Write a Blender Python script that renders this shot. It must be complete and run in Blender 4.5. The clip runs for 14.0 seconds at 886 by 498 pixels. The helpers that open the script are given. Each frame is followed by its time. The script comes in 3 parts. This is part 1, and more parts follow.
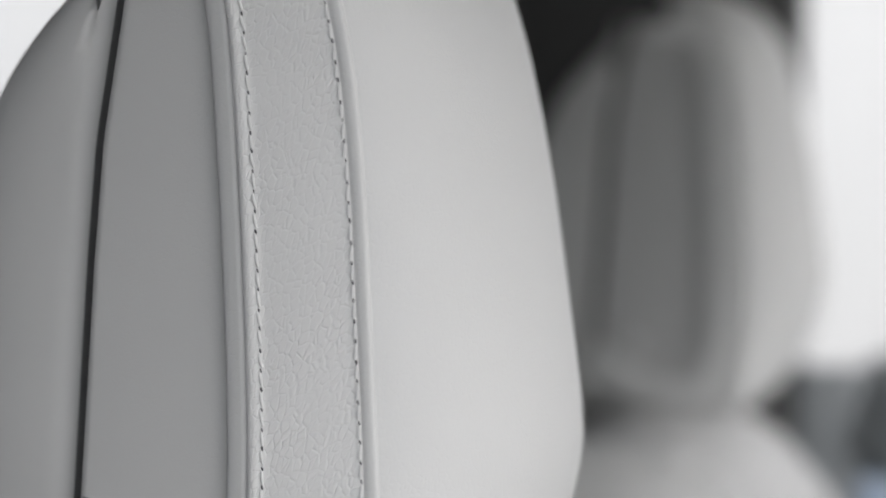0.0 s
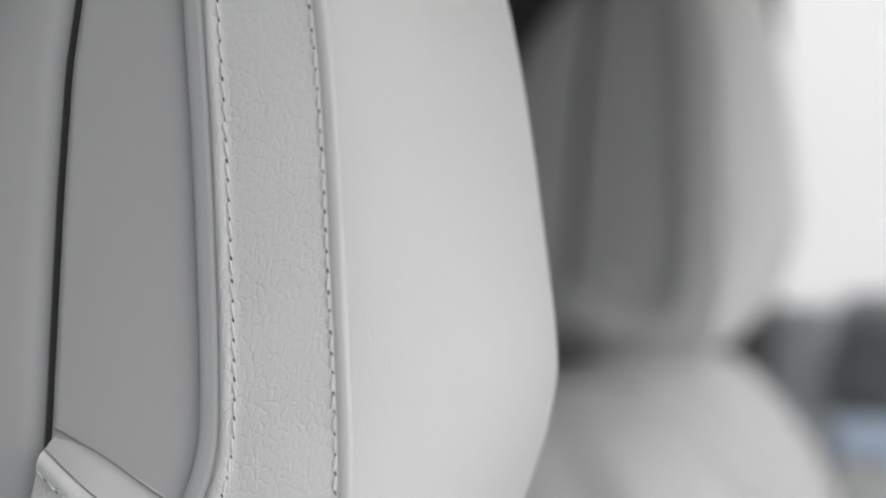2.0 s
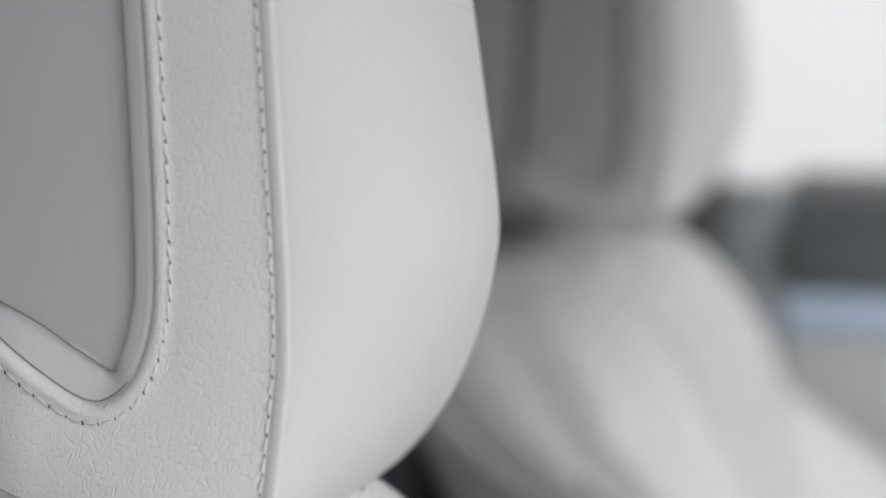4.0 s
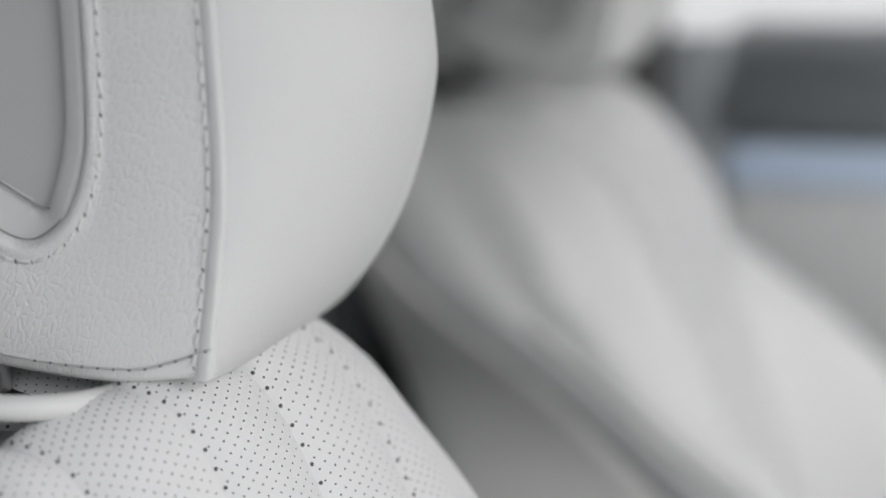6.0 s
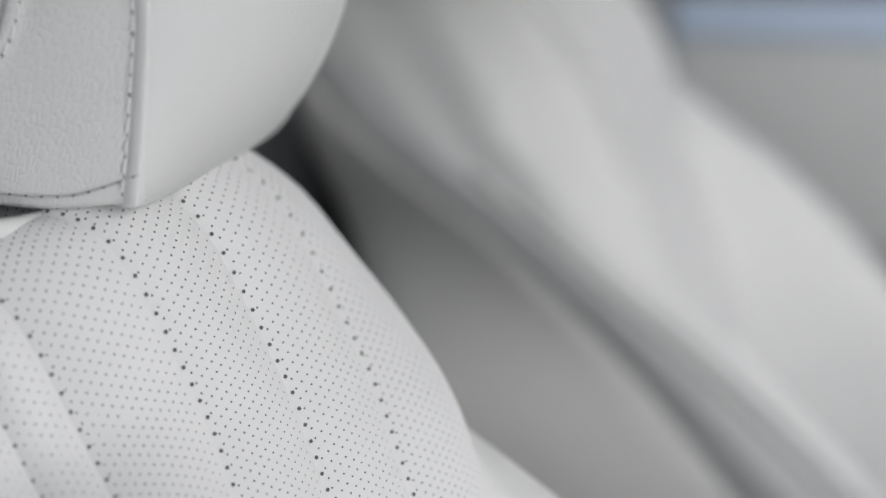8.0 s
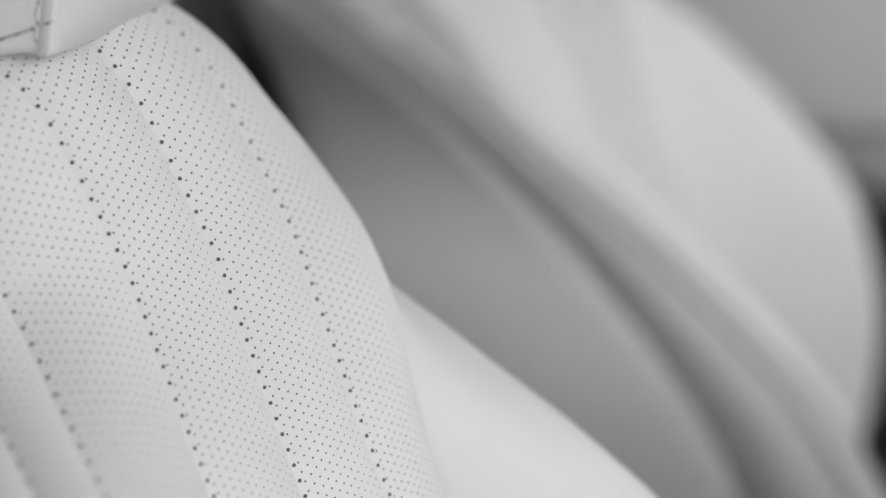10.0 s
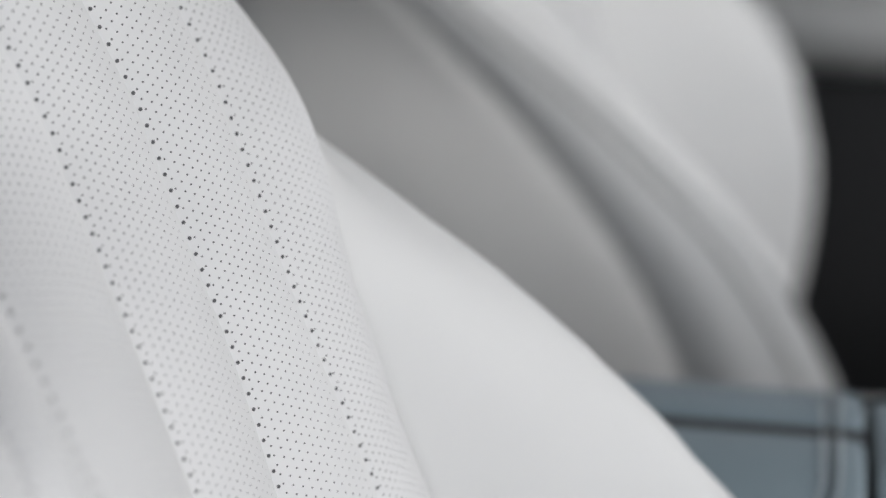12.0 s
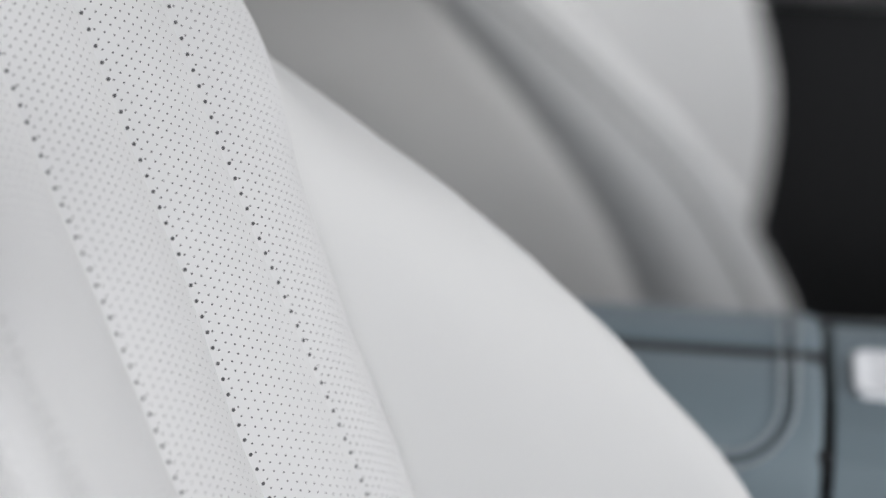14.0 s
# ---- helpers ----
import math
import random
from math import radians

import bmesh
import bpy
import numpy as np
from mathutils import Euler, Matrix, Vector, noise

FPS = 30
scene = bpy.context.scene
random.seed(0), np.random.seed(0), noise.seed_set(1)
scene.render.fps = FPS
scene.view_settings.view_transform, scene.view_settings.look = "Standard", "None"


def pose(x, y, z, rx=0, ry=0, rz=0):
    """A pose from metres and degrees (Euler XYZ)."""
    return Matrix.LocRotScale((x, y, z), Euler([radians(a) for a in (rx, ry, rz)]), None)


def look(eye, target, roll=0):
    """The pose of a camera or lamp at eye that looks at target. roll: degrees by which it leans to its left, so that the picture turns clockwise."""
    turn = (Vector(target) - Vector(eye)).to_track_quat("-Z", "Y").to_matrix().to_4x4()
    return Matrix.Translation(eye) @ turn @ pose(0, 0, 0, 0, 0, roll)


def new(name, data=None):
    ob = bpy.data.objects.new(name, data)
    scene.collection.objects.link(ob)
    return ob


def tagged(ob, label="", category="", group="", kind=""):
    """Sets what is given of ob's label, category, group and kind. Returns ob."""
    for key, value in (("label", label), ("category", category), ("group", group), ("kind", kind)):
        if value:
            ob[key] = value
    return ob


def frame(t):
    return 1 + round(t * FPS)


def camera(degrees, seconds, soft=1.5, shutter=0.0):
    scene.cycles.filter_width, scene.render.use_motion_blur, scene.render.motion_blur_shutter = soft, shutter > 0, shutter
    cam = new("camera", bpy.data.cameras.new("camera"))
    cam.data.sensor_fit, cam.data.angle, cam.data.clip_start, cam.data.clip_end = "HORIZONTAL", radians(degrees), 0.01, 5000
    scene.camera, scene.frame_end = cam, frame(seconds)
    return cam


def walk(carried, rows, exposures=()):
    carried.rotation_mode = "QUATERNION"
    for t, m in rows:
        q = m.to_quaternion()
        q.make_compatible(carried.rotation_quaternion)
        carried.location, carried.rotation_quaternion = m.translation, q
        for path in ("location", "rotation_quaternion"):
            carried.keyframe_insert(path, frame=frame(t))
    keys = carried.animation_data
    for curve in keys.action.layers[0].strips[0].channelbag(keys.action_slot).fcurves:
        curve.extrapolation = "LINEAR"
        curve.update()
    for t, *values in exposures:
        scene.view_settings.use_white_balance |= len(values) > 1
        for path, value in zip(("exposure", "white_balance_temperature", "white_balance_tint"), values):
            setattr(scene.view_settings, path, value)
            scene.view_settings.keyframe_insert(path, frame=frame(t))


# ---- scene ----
cam = camera(25.0, 14.0, soft=1.5)
cam.data.dof.use_dof = True
cam.data.dof.focus_distance = 0.676
cam.data.dof.aperture_fstop = 3.5
PATH = [
    (0, (0.2403, -0.7099, 1.0803), (-0.0734, 0.2392, 1.0504), 0.74),
    (0.5, (0.2401, -0.7092, 1.0794), (-0.0724, 0.2401, 1.0463), 0.72),
    (1, (0.2398, -0.7082, 1.0782), (-0.0702, 0.2417, 1.0388), 0.70),
    (1.5, (0.2399, -0.7071, 1.0766), (-0.0670, 0.2435, 1.0298), 0.69),
    (2, (0.2402, -0.7054, 1.0744), (-0.0617, 0.2462, 1.0180), 0.69),
    (2.5, (0.2406, -0.7034, 1.0720), (-0.0561, 0.2492, 1.0045), 0.66),
    (3, (0.2413, -0.7010, 1.0693), (-0.0494, 0.2524, 0.9878), 0.65),
    (3.2, (0.2415, -0.7001, 1.0683), (-0.0467, 0.2535, 0.9808), 0.62),
    (3.6, (0.2419, -0.6977, 1.0660), (-0.0413, 0.2563, 0.9670), 0.56),
    (4, (0.2421, -0.6947, 1.0636), (-0.0358, 0.2597, 0.9528), 0.42),
    (4.5, (0.2422, -0.6910, 1.0602), (-0.0288, 0.2635, 0.9345), 0.20),
    (5, (0.2425, -0.6883, 1.0564), (-0.0216, 0.2659, 0.9153), -0.01),
    (5.3, (0.2429, -0.6876, 1.0540), (-0.0173, 0.2662, 0.9034), -0.10),
    (5.5, (0.2432, -0.6873, 1.0524), (-0.0145, 0.2661, 0.8956), -0.15),
    (6, (0.2441, -0.6869, 1.0482), (-0.0073, 0.2654, 0.8751), -0.29),
    (6.5, (0.2455, -0.6868, 1.0444), (-0.0006, 0.2639, 0.8559), -0.42),
    (7, (0.2483, -0.6870, 1.0408), (0.0077, 0.2617, 0.8357), -0.37),
    (7.5, (0.2514, -0.6875, 1.0371), (0.0164, 0.2592, 0.8164), -0.56),
    (8, (0.2546, -0.6880, 1.0331), (0.0257, 0.2564, 0.7970), -0.46),
    (8.2, (0.2559, -0.6882, 1.0315), (0.0294, 0.2553, 0.7895), -0.46),
    (8.6, (0.2584, -0.6885, 1.0286), (0.0370, 0.2533, 0.7751), -0.39),
    (9, (0.2605, -0.6888, 1.0262), (0.0448, 0.2516, 0.7620), -0.28),
    (9.5, (0.2628, -0.6888, 1.0235), (0.0547, 0.2495, 0.7464), -0.15),
    (10, (0.2645, -0.6885, 1.0211), (0.0644, 0.2472, 0.7301), -0.05),
    (10.3, (0.2652, -0.6880, 1.0196), (0.0701, 0.2456, 0.7193), -0.01),
    (10.5, (0.2657, -0.6877, 1.0186), (0.0738, 0.2446, 0.7120), 0.01),
    (11, (0.2666, -0.6868, 1.0161), (0.0832, 0.2416, 0.6929), 0.03),
    (11.5, (0.2675, -0.6856, 1.0137), (0.0919, 0.2392, 0.6762), 0.05),
    (12, (0.2682, -0.6842, 1.0115), (0.1015, 0.2370, 0.6599), 0.02),
    (12.5, (0.2687, -0.6825, 1.0094), (0.1097, 0.2358, 0.6467), 0.02),
    (13, (0.2692, -0.6813, 1.0074), (0.1169, 0.2344, 0.6353), 0.03),
    (13.5, (0.2696, -0.6804, 1.0060), (0.1216, 0.2333, 0.6274), -0.04),
    (14, (0.2697, -0.6800, 1.0050), (0.1242, 0.2325, 0.6228), 0.03),
]
walk(cam, [(t, look(eye, target, roll)) for t, eye, target, roll in PATH], exposures=((0, 0.36, 6550, 10.6), (3, 0.36, 6550, 10.6), (6, 0.27, 6500, 10.1), (8, 0.21, 6480, 9.9), (11, 0.19, 6450, 9.9), (14, 0.17, 6430, 10.2)))

# ---- world and light ----
world = bpy.data.worlds.new("world")
scene.world = world
world.use_nodes = True
wn, wl = world.node_tree.nodes, world.node_tree.links
sky = wn.new("ShaderNodeTexSky")
sky.sky_type = "NISHITA"
sky.sun_disc = False
sky.sun_elevation, sky.sun_rotation = radians(36), radians(108)
sky.air_density, sky.dust_density = 1.0, 1.5
wn["Background"].inputs["Strength"].default_value = 0.15
haze = wn.new("ShaderNodeHueSaturation")
haze.inputs["Saturation"].default_value = 0.22
wl.new(sky.outputs[0], haze.inputs["Color"])
wl.new(haze.outputs[0], wn["Background"].inputs["Color"])
sun_data = bpy.data.lights.new("sun", "SUN")
sun_data.energy, sun_data.angle, sun_data.color = 0.58, radians(50), (0.985, 0.99, 1.0)
sun = new("sun", sun_data)
sun.matrix_world = look((3.1, -2.65, 2.3), (0, 0, 0.8))


# ---- materials ----
def material(name, base, rough=0.5, metal=0.0, vary=0.06, vary_scale=30.0, grain=0.0, grain_scale=400.0, spec=0.5, wrinkle=0.0, coat=0.0, emit=0.0):
    """A surface with slight colour drift, pebble grain and soft creases, in object space."""
    m = bpy.data.materials.new(name)
    m.use_nodes = True
    n, l = m.node_tree.nodes, m.node_tree.links
    b = n["Principled BSDF"]
    b.inputs["Roughness"].default_value = rough
    b.inputs["Metallic"].default_value = metal
    b.inputs["Specular IOR Level"].default_value = spec
    b.inputs["Coat Weight"].default_value = coat
    tc = n.new("ShaderNodeTexCoord")
    big = n.new("ShaderNodeTexNoise")
    big.inputs["Scale"].default_value, big.inputs["Detail"].default_value = vary_scale, 6.0
    l.new(tc.outputs["Object"], big.inputs["Vector"])
    ramp = n.new("ShaderNodeMix")
    ramp.data_type = "RGBA"
    lo = [c * (1 - vary) for c in base]
    hi = [min(1.0, c * (1 + vary)) for c in base]
    ramp.inputs["A"].default_value, ramp.inputs["B"].default_value = (*lo, 1), (*hi, 1)
    l.new(big.outputs["Fac"], ramp.inputs["Factor"])
    l.new(ramp.outputs["Result"], b.inputs["Base Color"])
    rough_map = n.new("ShaderNodeMapRange")
    rough_map.inputs["To Min"].default_value, rough_map.inputs["To Max"].default_value = max(0.02, rough - 0.07), min(1.0, rough + 0.07)
    l.new(big.outputs["Fac"], rough_map.inputs["Value"])
    l.new(rough_map.outputs["Result"], b.inputs["Roughness"])
    if emit:
        b.inputs["Emission Color"].default_value, b.inputs["Emission Strength"].default_value = (*base, 1), emit
    last = None
    if grain:
        warp = n.new("ShaderNodeTexNoise")
        warp.inputs["Scale"].default_value, warp.inputs["Detail"].default_value = grain_scale * 0.35, 3.0
        l.new(tc.outputs["Object"], warp.inputs["Vector"])
        mixv = n.new("ShaderNodeVectorMath")
        mixv.operation = "MULTIPLY_ADD"
        mixv.inputs[1].default_value = (0.45 / grain_scale,) * 3
        l.new(warp.outputs["Color"], mixv.inputs[0])
        l.new(tc.outputs["Object"], mixv.inputs[2])
        slant = n.new("ShaderNodeVectorRotate")
        slant.rotation_type = "Y_AXIS"
        slant.inputs["Angle"].default_value = -0.45
        l.new(mixv.outputs[0], slant.inputs["Vector"])
        turned = n.new("ShaderNodeMapping")
        turned.inputs["Scale"].default_value = (1.35, 1.0, 0.62)
        l.new(slant.outputs[0], turned.inputs["Vector"])
        cell = n.new("ShaderNodeTexVoronoi")
        cell.feature = "DISTANCE_TO_EDGE"
        cell.inputs["Scale"].default_value = grain_scale
        l.new(turned.outputs[0], cell.inputs["Vector"])
        fold = n.new("ShaderNodeMapRange")
        fold.interpolation_type = "SMOOTHSTEP"
        fold.inputs["From Min"].default_value, fold.inputs["From Max"].default_value = 0.0, 0.13
        l.new(cell.outputs["Distance"], fold.inputs["Value"])
        patch = n.new("ShaderNodeTexNoise")
        patch.inputs["Scale"].default_value, patch.inputs["Detail"].default_value = grain_scale * 0.09, 2.0
        l.new(tc.outputs["Object"], patch.inputs["Vector"])
        worn = n.new("ShaderNodeMapRange")
        worn.inputs["From Min"].default_value, worn.inputs["From Max"].default_value = 0.35, 0.65
        worn.inputs["To Min"].default_value, worn.inputs["To Max"].default_value = 0.35, 1.0
        l.new(patch.outputs["Fac"], worn.inputs["Value"])
        pebble = n.new("ShaderNodeMath")
        pebble.operation = "MULTIPLY"
        l.new(fold.outputs["Result"], pebble.inputs[0])
        l.new(worn.outputs["Result"], pebble.inputs[1])
        bump = n.new("ShaderNodeBump")
        bump.inputs["Strength"].default_value, bump.inputs["Distance"].default_value = grain, 0.0004
        l.new(pebble.outputs[0], bump.inputs["Height"])
        last = bump
    if wrinkle:
        soft_noise = n.new("ShaderNodeTexNoise")
        soft_noise.inputs["Scale"].default_value, soft_noise.inputs["Detail"].default_value = 90.0, 4.0
        l.new(tc.outputs["Object"], soft_noise.inputs["Vector"])
        bump2 = n.new("ShaderNodeBump")
        bump2.inputs["Strength"].default_value, bump2.inputs["Distance"].default_value = wrinkle, 0.002
        l.new(soft_noise.outputs["Fac"], bump2.inputs["Height"])
        if last:
            l.new(last.outputs["Normal"], bump2.inputs["Normal"])
        last = bump2
    if last:
        l.new(last.outputs["Normal"], b.inputs["Normal"])
    return m


LEATHER = material("light_grey_leather", (0.64, 0.64, 0.635), 0.55, vary=0.02, grain=0.2, grain_scale=480, wrinkle=0.05, spec=0.35)
PEBBLE = material("pebbled_grey_leather", (0.745, 0.743, 0.735), 0.5, vary=0.03, grain=0.5, grain_scale=370, wrinkle=0.06, spec=0.35)
PERF = material("perforated_leather", (0.645, 0.645, 0.645), 0.55, vary=0.02, grain=0.15, grain_scale=700, wrinkle=0.05, spec=0.3)
# Same grey leather, darkened: the shade of the recess is in the colour.
SHADED_INNER = material("shaded_inner_leather", (0.52, 0.52, 0.515), 0.55, vary=0.02, grain=0.1, grain_scale=600, spec=0.3)
HOLE = material("hole_dark", (0.10, 0.10, 0.105), 0.9, vary=0.3, vary_scale=300)
THREAD = material("grey_thread", (0.66, 0.66, 0.655), 0.7, vary=0.08, vary_scale=900)
SLATE_THREAD = material("slate_thread", (0.42, 0.46, 0.48), 0.7, vary=0.1, vary_scale=900)
# Near-black for the painted shade in the insert gap, and for the core.
SHADE_AND_CORE = material("gap_shade_and_core", (0.13, 0.13, 0.13), 0.9)
# Dark grey that paints the shade of creases and seams.
SEAM_SHADE = material("seam_shade_grey", (0.27, 0.27, 0.265), 0.7)
RECESS = material("recess_wall_leather", (0.60, 0.60, 0.595), 0.52, vary=0.02, grain=0.12, grain_scale=360, spec=0.3)
SATIN = material("satin_silver", (0.7, 0.7, 0.7), 0.28, metal=1.0, vary=0.03)
COLLAR = material("pale_satin_collar", (0.60, 0.60, 0.595), 0.5, vary=0.03)
SHELL = material("seat_shell_plastic", (0.655, 0.645, 0.63), 0.55, vary=0.03, grain=0.2, grain_scale=900)
SLATE = material("slate_blue_leather", (0.176, 0.224, 0.252), 0.5, vary=0.05, grain=0.4, grain_scale=700, spec=0.45)
SLATE_DARK = material("dark_slate_plastic", (0.03, 0.035, 0.042), 0.5, vary=0.1)
BLUE_TRIM = material("light_blue_trim", (0.66, 0.78, 0.96), 0.35, vary=0.04, coat=0.3)
DOOR_DARK = material("dark_grey_door_trim", (0.329, 0.348, 0.360), 0.36, vary=0.05, grain=0.3, grain_scale=800)
DOOR_GREY = material("grey_door_panel", (0.72, 0.725, 0.715), 0.55, vary=0.03)
DOOR_LIGHT = material("light_grey_armrest", (0.6, 0.6, 0.59), 0.5, vary=0.03)
BLACK = material("black_trim", (0.012, 0.012, 0.013), 0.6, vary=0.2)
HEADLINER = material("headliner_cloth", (0.07, 0.07, 0.07), 0.9, vary=0.05, vary_scale=80)
CARPET = material("black_carpet", (0.02, 0.02, 0.022), 0.95, vary=0.3, vary_scale=200)
GROUND = material("pale_concrete", (0.5, 0.5, 0.495), 0.8, vary=0.12, vary_scale=3)
WHITE_KEY = material("white_key", (0.85, 0.86, 0.88), 0.3, vary=0.02)


# ---- mesh helpers ----
# The cabin was drafted a little too large; it is brought to true size about one point.
TRUE_SIZE = Matrix.Translation((0.25, -0.69, 1.055)) @ Matrix.Scale(0.92, 4) @ Matrix.Translation((-0.25, 0.69, -1.055))


def empty(name, at=(0, 0, 0), drafted=True):
    ob = new(name)
    ob.location = TRUE_SIZE @ Vector(at) if drafted else at
    return ob


def part(name, bm, mat, parent=None, label="", smooth=True, drafted=True):
    """One mesh object from a bmesh, given in world place; parented without moving."""
    if drafted:
        bmesh.ops.transform(bm, matrix=TRUE_SIZE, verts=bm.verts)
    bmesh.ops.recalc_face_normals(bm, faces=bm.faces)
    me = bpy.data.meshes.new(name)
    bm.to_mesh(me)
    bm.free()
    me.materials.append(mat)
    if smooth:
        me.polygons.foreach_set("use_smooth", [True] * len(me.polygons))
    ob = new(name, me)
    if parent is not None:
        ob.parent = parent
        base, up = parent.matrix_basis.copy(), parent
        while up.parent is not None:
            base = up.parent.matrix_basis @ up.matrix_parent_inverse @ base
            up = up.parent
        ob.matrix_parent_inverse = base.inverted()
    if label:
        tagged(ob, label)
    return ob


def grid(rows, bm=None, close_u=False, close_v=False):
    """A quad sheet over rows of points."""
    bm = bm or bmesh.new()
    v = [[bm.verts.new(p) for p in row] for row in rows]
    nr, nc = len(v), len(v[0])
    for i in range(nr if close_u else nr - 1):
        for j in range(nc if close_v else nc - 1):
            a, b, c, d = v[i][j], v[i][(j + 1) % nc], v[(i + 1) % nr][(j + 1) % nc], v[(i + 1) % nr][j]
            if len({a, b, c, d}) == 4:
                bm.faces.new((a, b, c, d))
    return bm


def cap(bm, ring):
    """Closes a ring of places with a fan."""
    mid = sum((Vector(p) for p in ring), Vector()) / len(ring)
    c = bm.verts.new(mid)
    v = [bm.verts.new(p) for p in ring]
    for a, b in zip(v, v[1:] + v[:1]):
        bm.faces.new((a, b, c))


def spline(points, n):
    """n+1 places along a Catmull-Rom curve through the points, evenly spaced."""
    p = [np.array(q, float) for q in points]
    p = [2 * p[0] - p[1], *p, 2 * p[-1] - p[-2]]
    fine = []
    for i in range(1, len(p) - 2):
        for k in range(24):
            t = k / 24
            a, b, c, d = p[i - 1], p[i], p[i + 1], p[i + 2]
            fine.append(0.5 * (2 * b + (c - a) * t + (2 * a - 5 * b + 4 * c - d) * t * t + (3 * b - a - 3 * c + d) * t**3))
    fine.append(p[-2])
    fine = np.array(fine)
    s = np.r_[0, np.cumsum(np.linalg.norm(np.diff(fine, axis=0), axis=1))]
    at = np.linspace(0, s[-1], n + 1)
    return np.stack([np.interp(at, s, fine[:, k]) for k in range(fine.shape[1])], 1)


def loop_spline(points, n):
    """n places round a closed Catmull-Rom curve."""
    q = list(points)
    ring = spline([*q[-3:], *q, *q[:3]], 60 * (len(q) + 6))
    start = min(range(len(ring) // 2), key=lambda i: np.linalg.norm(ring[i] - np.array(q[0])))
    stop = min(range(len(ring) // 2, len(ring)), key=lambda i: np.linalg.norm(ring[i] - np.array(q[0])))
    cut = ring[start:stop]
    s = np.r_[0, np.cumsum(np.linalg.norm(np.diff(cut, axis=0), axis=1))]
    at = np.linspace(0, s[-1], n, endpoint=False)
    return np.stack([np.interp(at, s, cut[:, k]) for k in range(cut.shape[1])], 1)


def box(x0, x1, y0, y1, z0, z1, bevel=0.0, seg=3, bm=None):
    bm = bm or bmesh.new()
    v = [bm.verts.new((x, y, z)) for x in (x0, x1) for y in (y0, y1) for z in (z0, z1)]
    faces = [bm.faces.new([v[i] for i in f]) for f in ((0, 1, 3, 2), (4, 6, 7, 5), (0, 4, 5, 1), (2, 3, 7, 6), (0, 2, 6, 4), (1, 5, 7, 3))]
    if bevel:
        edges = list({e for f in faces for e in f.edges})
        bmesh.ops.bevel(bm, geom=edges, offset=bevel, segments=seg, profile=0.5, affect="EDGES")
    return bm


def tube(path, radius, sides=8, bm=None, closed=False):
    """A round bar along a list of places."""
    bm = bm or bmesh.new()
    path = [Vector(p) for p in path]
    n = len(path)
    rows = []
    for i, p in enumerate(path):
        a, b = path[(i - 1) % n] if (closed or i) else p, path[(i + 1) % n] if (closed or i < n - 1) else p
        d = (b - a).normalized()
        side = d.cross(Vector((0.3, 1, 0.2))).normalized()
        up = d.cross(side)
        rows.append([p + radius * (math.cos(t) * side + math.sin(t) * up) for t in (2 * math.pi * k / sides for k in range(sides))])
    grid(rows, bm, close_u=closed, close_v=True)
    if not closed:
        cap(bm, rows[0]), cap(bm, rows[-1])
    return bm


def sweep_yz(profile, x0, x1, bm=None):
    """A bar whose (y, z) outline runs from x0 to x1."""
    bm = bm or bmesh.new()
    a = [bm.verts.new((x0, y, z)) for y, z in profile]
    b = [bm.verts.new((x1, y, z)) for y, z in profile]
    bm.faces.new(a), bm.faces.new(b[::-1])
    for i in range(len(a)):
        j = (i + 1) % len(a)
        bm.faces.new((a[i], b[i], b[j], a[j]))
    return bm


def disc(bm, at, normal, r, along, sides=6, stretch=1.0):
    normal = normal.normalized()
    a = (along - along.dot(normal) * normal).normalized()
    b = normal.cross(a)
    bm.faces.new([bm.verts.new(at + r * (stretch * math.cos(t) * a + math.sin(t) * b)) for t in (2 * math.pi * k / sides for k in range(sides))])


def stitch(bm, p, q, normal, r):
    """One thread from p to q, lying on the surface: a flat-ended spindle."""
    d = q - p
    b = normal.cross(d).normalized()
    rows = []
    for s, w in ((0.0, 0.35), (0.18, 0.9), (0.5, 1.0), (0.82, 0.9), (1.0, 0.35)):
        c = p + s * d + normal * (r * 0.9 * math.sin(math.pi * s))
        rows.append([c + r * w * (math.cos(t) * b + math.sin(t) * normal) for t in (math.pi * k / 3 for k in range(6))])
    grid(rows, bm, close_v=True)


def interp(z, xs, ys):
    return float(np.interp(z, xs, ys))


TABLES = {}


def curve(z, xs, ys):
    """Like interp, on a smooth curve through the places."""
    if (xs, ys) not in TABLES:
        TABLES[(xs, ys)] = spline(list(zip(xs, ys)), 400)
    t = TABLES[(xs, ys)]
    return float(np.interp(z, t[:, 0], t[:, 1]))


# ---- structure of the cabin ----
SEAT_Y, FAR_Y = -0.065, 0.78
tagged(part("ground", box(-60, 60, -60, 60, -0.75, -0.45), GROUND), "pale grey concrete ground under the car", "ground", kind="structure")
tagged(part("floor", box(-1.7, 1.5, -0.52, 1.24, -0.06, 0.0), CARPET), "black carpeted car floor", "floor", kind="structure")
# Unseen roof; its front edge is set by the sky light wanted inside.
tagged(part("ceiling", box(-1.7, 0.72, -0.45, 1.18, 1.42, 1.47, 0.015), HEADLINER), "dark grey cloth headliner of the car", "ceiling", kind="structure")
tagged(part("wall_rear", box(-1.76, -1.7, -0.52, 1.24, -0.06, 1.05, 0.01), BLACK), "black wall closing the rear of the cabin", "wall", kind="structure")
# Unseen; kept low so that more sky light reaches the far seat.
tagged(part("wall_front", box(1.3, 1.36, -0.52, 1.24, -0.06, 0.62, 0.01), BLACK), "unseen black wall closing the front, kept low to let sky light in", "wall", kind="structure")

